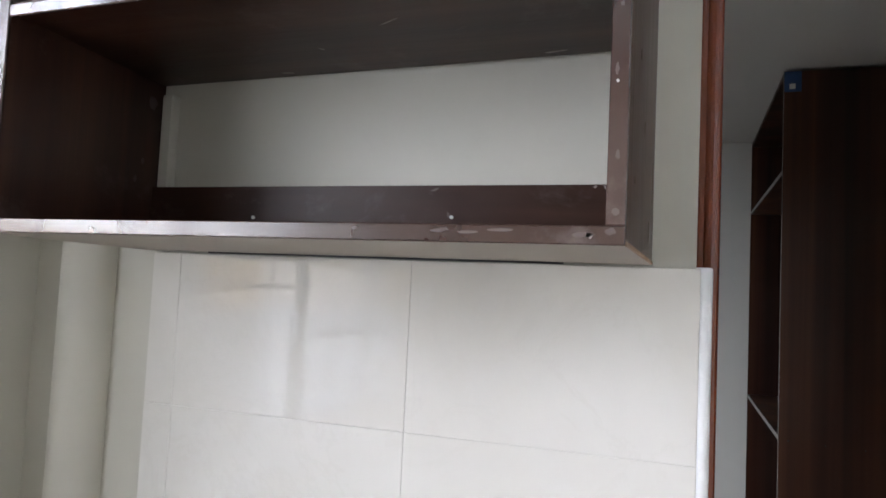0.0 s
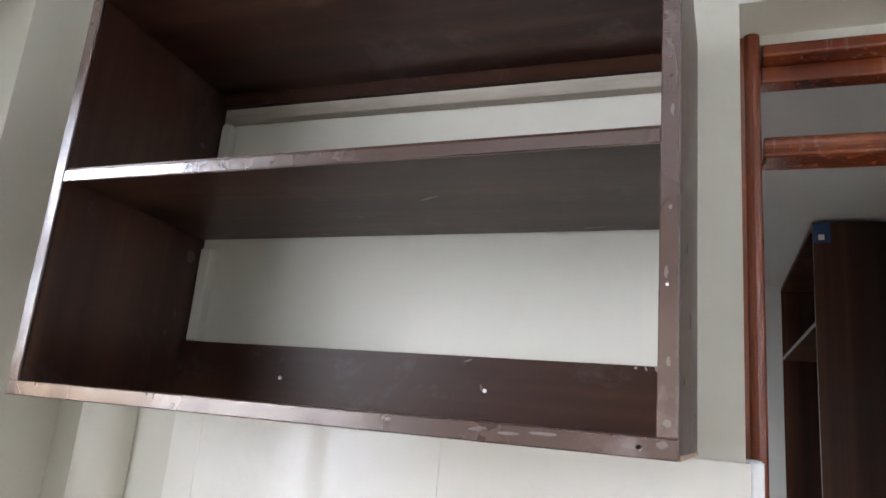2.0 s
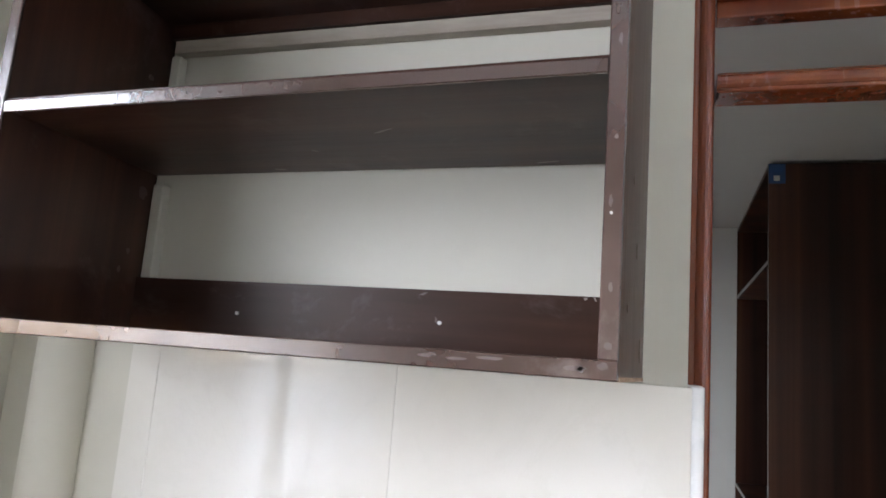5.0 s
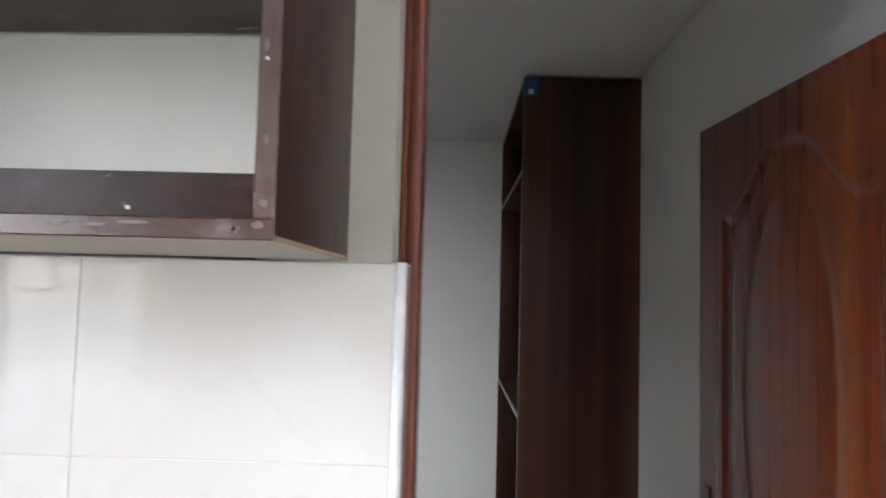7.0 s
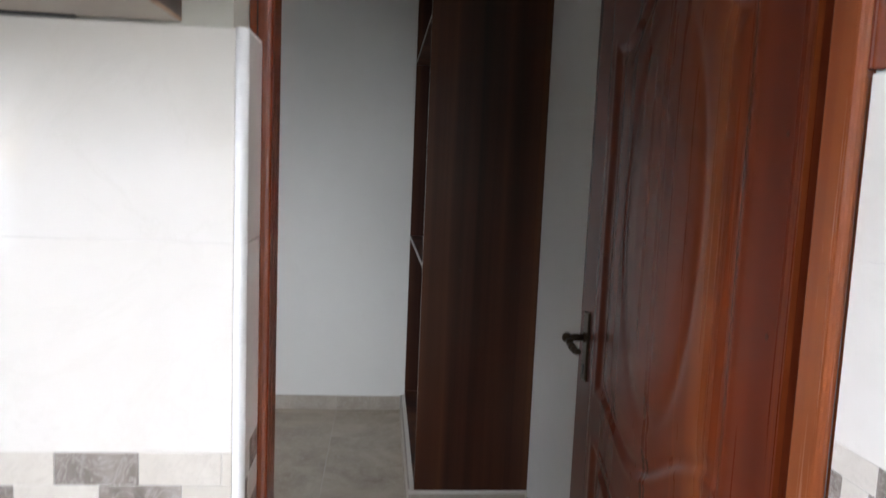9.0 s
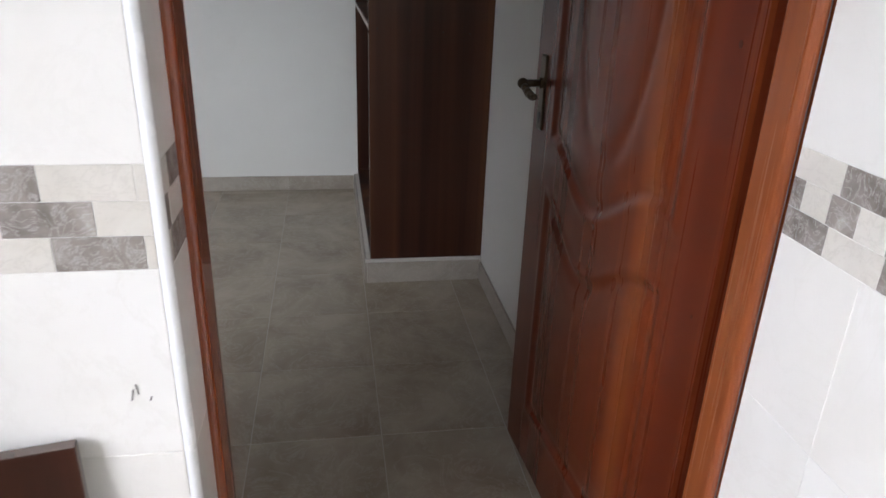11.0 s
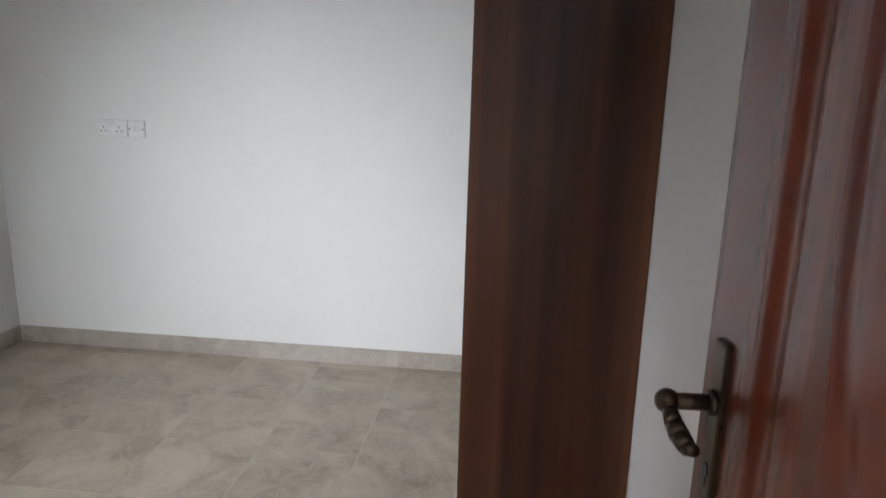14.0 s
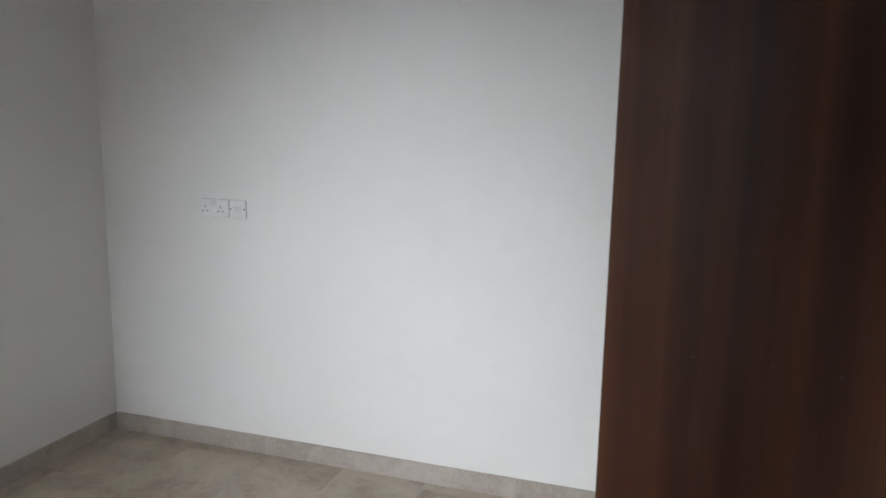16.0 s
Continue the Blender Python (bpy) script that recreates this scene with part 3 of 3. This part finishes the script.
# capped lamp wires high on the far wall
wires = thing("lamp_wires", "short curled grey lamp wires hanging bare on the wall", "wire", (-0.849, RY1, 2.100))
part("rose", rod((0, 0, 0.012), (0, -0.006, 0.012), 0.022, 20), M_PVC, wires)
bm = bmesh.new()
arc = [(0.010 + 0.020 * math.sin(a), -0.010 - 0.010 * math.sin(a * 0.8), 0.010 - 0.030 * (1 - math.cos(a))) for a in [k * 0.35 for k in range(7)]]
for a, b in zip(arc, arc[1:]):
    add_rod(bm, a, b, 0.0026, 8)
part("wire", bm, M_METAL, wires)
part("wire", rod((-0.022, -0.004, 0.006), (-0.030, -0.012, -0.002), 0.0026, 8), M_BLACK, wires)

# curtain rail bracket above the kitchen window
br = thing("rail_bracket", "black metal curtain rail bracket above the window", "bracket", (XL, -0.115, 2.44))
part("back_plate", box(0, 0.004, -0.012, 0.012, -0.035, 0.035, 0.001), M_BLACK, br)
bm = rod((0.002, 0, 0.0), (0.06, -0.01, 0.012), 0.006, 10)
add_rod(bm, (0.06, -0.01, 0.012), (0.085, -0.02, 0.045), 0.006, 10)
part("arm", bm, M_BLACK, br)
part("screw", rod((0.004, 0, -0.022), (0.0055, 0, -0.022), 0.004, 10), M_SCREW, br)
rail = tagged(part("curtain_rail", rod((XL + 0.08, -1.65, 2.485), (XL + 0.08, -0.10, 2.485), 0.008, 12), M_BLACK), "thin black metal curtain rail", "curtain rail")

# backdrop wall added across the yard, seen only as a reflection in the tiles
yard = thing("backdrop_wall", "added pale rendered backdrop wall with a concrete coping", "wall", (-9.0, -1.0, -0.4))
part("wall", box(-0.2, 0.0, -9, 9, 0, 1.55), M_OUT, yard)
part("coping", box(-0.25, 0.05, -9.05, 9.05, 1.551, 1.63, 0.01), M_EARTH, yard)
for k in range(7):
    part("pier", box(0.001, 0.10, -8.6 + 2.8 * k, -8.25 + 2.8 * k, 0, 1.548), M_OUT, yard)

# ---------- wall tiles ----------
tile_cache = {}


def piece(name, size, mat, at, parent, axis="y"):
    """One tile: width, height and thickness 9 mm, its front towards -y (or -x, or +x, or up)."""
    w, h = size
    key = (round(w, 4), round(h, 4), mat.name, axis)
    if key not in tile_cache:
        b = 0.0006
        t = 0.009
        if axis == "y":
            bm = box(-w / 2, w / 2, 0, t, -h / 2, h / 2)
        elif axis == "-x":
            bm = box(0, t, -w / 2, w / 2, -h / 2, h / 2)
        elif axis == "+x":
            bm = box(-t, 0, -w / 2, w / 2, -h / 2, h / 2)
        else:
            bm = box(-w / 2, w / 2, -h / 2, h / 2, -t, 0)
        front = {"y": Vector((0, -1, 0)), "-x": Vector((-1, 0, 0)), "+x": Vector((1, 0, 0)), "z": Vector((0, 0, 1))}[axis]
        bm.normal_update()
        fs = [f for f in bm.faces if f.normal.dot(front) > 0.9]
        bmesh.ops.bevel(bm, geom=list(fs[0].edges), offset=b, segments=1, affect="EDGES")
        tile_cache[key] = mesh_of(name, bm, mat)
    ob = new(name, tile_cache[key])
    ob.location = at
    ob.parent = parent
    return ob


G = 0.0007
ROWS_Z = [(1.421, 1.660), (1.172, 1.421), (0.803, 1.052), (0.553, 0.803), (0.303, 0.553), (0.053, 0.303)]
MOS_Z = [(1.132, 1.172), (1.092, 1.132), (1.052, 1.092)]


def spans(a, b, start, step):
    """Cuts the stretch a..b at start + k * step."""
    k = math.floor((a - start) / step)
    out = []
    while start + k * step < b - 1e-6:
        p, q = max(a, start + k * step), min(b, start + (k + 1) * step)
        if q - p > 0.006:
            out.append((p, q, k))
        k += 1
    return out


def tiled(name, label, axis, plane, a, b, start, mos_starts, darks, bed, steps=(0.0945, 0.0945, 0.0945)):
    base = setting(name, bed, M_GROUT, label, "wall tiling")

    def put(n, p, q, z0, z1, mat):
        c = (p + q) / 2
        at = (c, plane, (z0 + z1) / 2) if axis == "y" else (plane, c, (z0 + z1) / 2)
        piece(n, (q - p - G, z1 - z0 - G), mat, at, base, axis)

    for z0, z1 in ROWS_Z:
        for p, q, k in spans(a, b, start, 0.394):
            put("wall_tile", p, q, z0, z1, M_TILE)
    for (z0, z1), s0, dk, st in zip(MOS_Z, mos_starts, darks, steps):
        for p, q, k in spans(a, b, s0, st):
            put("listello", p, q, z0, z1, M_MOSAIC_D if k % 2 == dk and q - p > 0.02 else M_MOSAIC_L)
    return base


tiled("tiling_partition", "glossy cream wall tiles with a beige and brown border", "y", 0.0, -0.842, -0.013, -0.394,
      (-0.214, -0.165, -0.1185), (0, 0, 0), box(-0.842, -0.013, 0.0009, 0.0118, 0.0, 1.659))
tiled("tiling_side", "glossy cream wall tiles with a brown border on the side wall", "-x", 0.775, YB, 0.054, -0.10,
      (-0.032, 0.030, -0.028), (1, 0, 0), box(0.7759, 0.7898, YB, 0.054, 0.0, 1.659), (0.0945, 0.05, 0.0945))
tiled("tiling_reveal", "narrow cream tiles lining the doorway reveal", "+x", 0.0, 0.002, 0.098, 0.0,
      (0.040, 0.030, 0.020), (0, 1, 0), box(-0.0178, -0.0022, 0.013, 0.099, 0.0, 1.659))
bm = rod((-0.0065, 0.0055, 0.0), (-0.0065, 0.0055, 1.661), 0.0078, 20)
setting("tile_trim", bm, M_PVC, "white plastic rounded tile edge trim", "trim")
setting("tile_cap", box(JL, -0.0005, 0.0125, 0.098, 1.6605, 1.6625), M_GROUT, "grouted top edge of the tiling", "trim")
for dx, dz, l, a in ((0, 0, 0.016, 12), (0.006, 0.008, 0.014, -8), (0.020, -0.006, 0.006, 20)):
    p = tagged(part("scuff_mark", box(-0.0011, 0.0011, -0.0004, 0.0, -l / 2, l / 2), M_SCUFF), "short dark pencil scuff on the tiles", "mark")
    p.location, p.rotation_euler = (-0.062 + dx, -0.0006, 0.890 + dz), (0, radians(a), 0)

# ---------- skirting, plinth and floor tiles ----------
skirt = setting("baseboard", box(RX0, WX0 - 0.03, RY1 - 0.004, RY1 + 0.0, 0, 0.087), M_GROUT, "grey-beige tile skirting along the walls", "baseboard")
for p, q, k in spans(RX0 + 0.010, 0.309, -0.09, 0.4):
    piece("skirting_tile", (q - p - G, 0.088), M_SKIRT, ((p + q) / 2, RY1 - 0.0105, 0.044), skirt, "y")
for p, q, k in spans(RY0, RY1 - 0.011, 3.03, 0.4):
    piece("skirting_tile", (q - p - G, 0.088), M_SKIRT, (RX0 + 0.0105, (p + q) / 2, 0.044), skirt, "+x")
for p, q, k in spans(RY0, 2.115, 3.03, 0.4):
    piece("skirting_tile", (q - p - G, 0.088), M_SKIRT, (RX1 - 0.0105, (p + q) / 2, 0.044), skirt, "-x")
plinth = setting("wardrobe_plinth", box(0.322, RX1, 2.126, RY1, 0, 0.098), M_GROUT, "tiled masonry plinth under the wardrobe", "plinth")
for p, q, k in spans(2.117, RY1 - 0.011, 3.03, 0.4):
    piece("plinth_tile", (q - p - G, 0.098), M_SKIRT, (0.312, (p + q) / 2, 0.049), plinth, "-x")
for p, q, k in spans(0.322, RX1 - 0.011, 0.31, 0.4):
    piece("plinth_tile", (q - p - G, 0.098), M_SKIRT, ((p + q) / 2, 2.116, 0.049), plinth, "y")
setting("sealant_bead", box(0.313, RX1 - 0.002, 2.118, 2.140, 0.0985, 0.1125, 0.002), M_SILICONE, "white sealant line under the wardrobe panel", "trim")

for x0, x1, i in spans(RX0, RX1, -0.09, 0.3965):
    for y0, y1, j in spans(YB, RY1, 3.03, 0.4):
        if y0 < 0.0 and (x0 < XL or x1 > XR + 0.06):
            continue
        piece("floor_tile", (x1 - x0 - 0.0028, y1 - y0 - 0.0028), M_FLOOR, ((x0 + x1) / 2, (y0 + y1) / 2, 0.0), floor, "z")
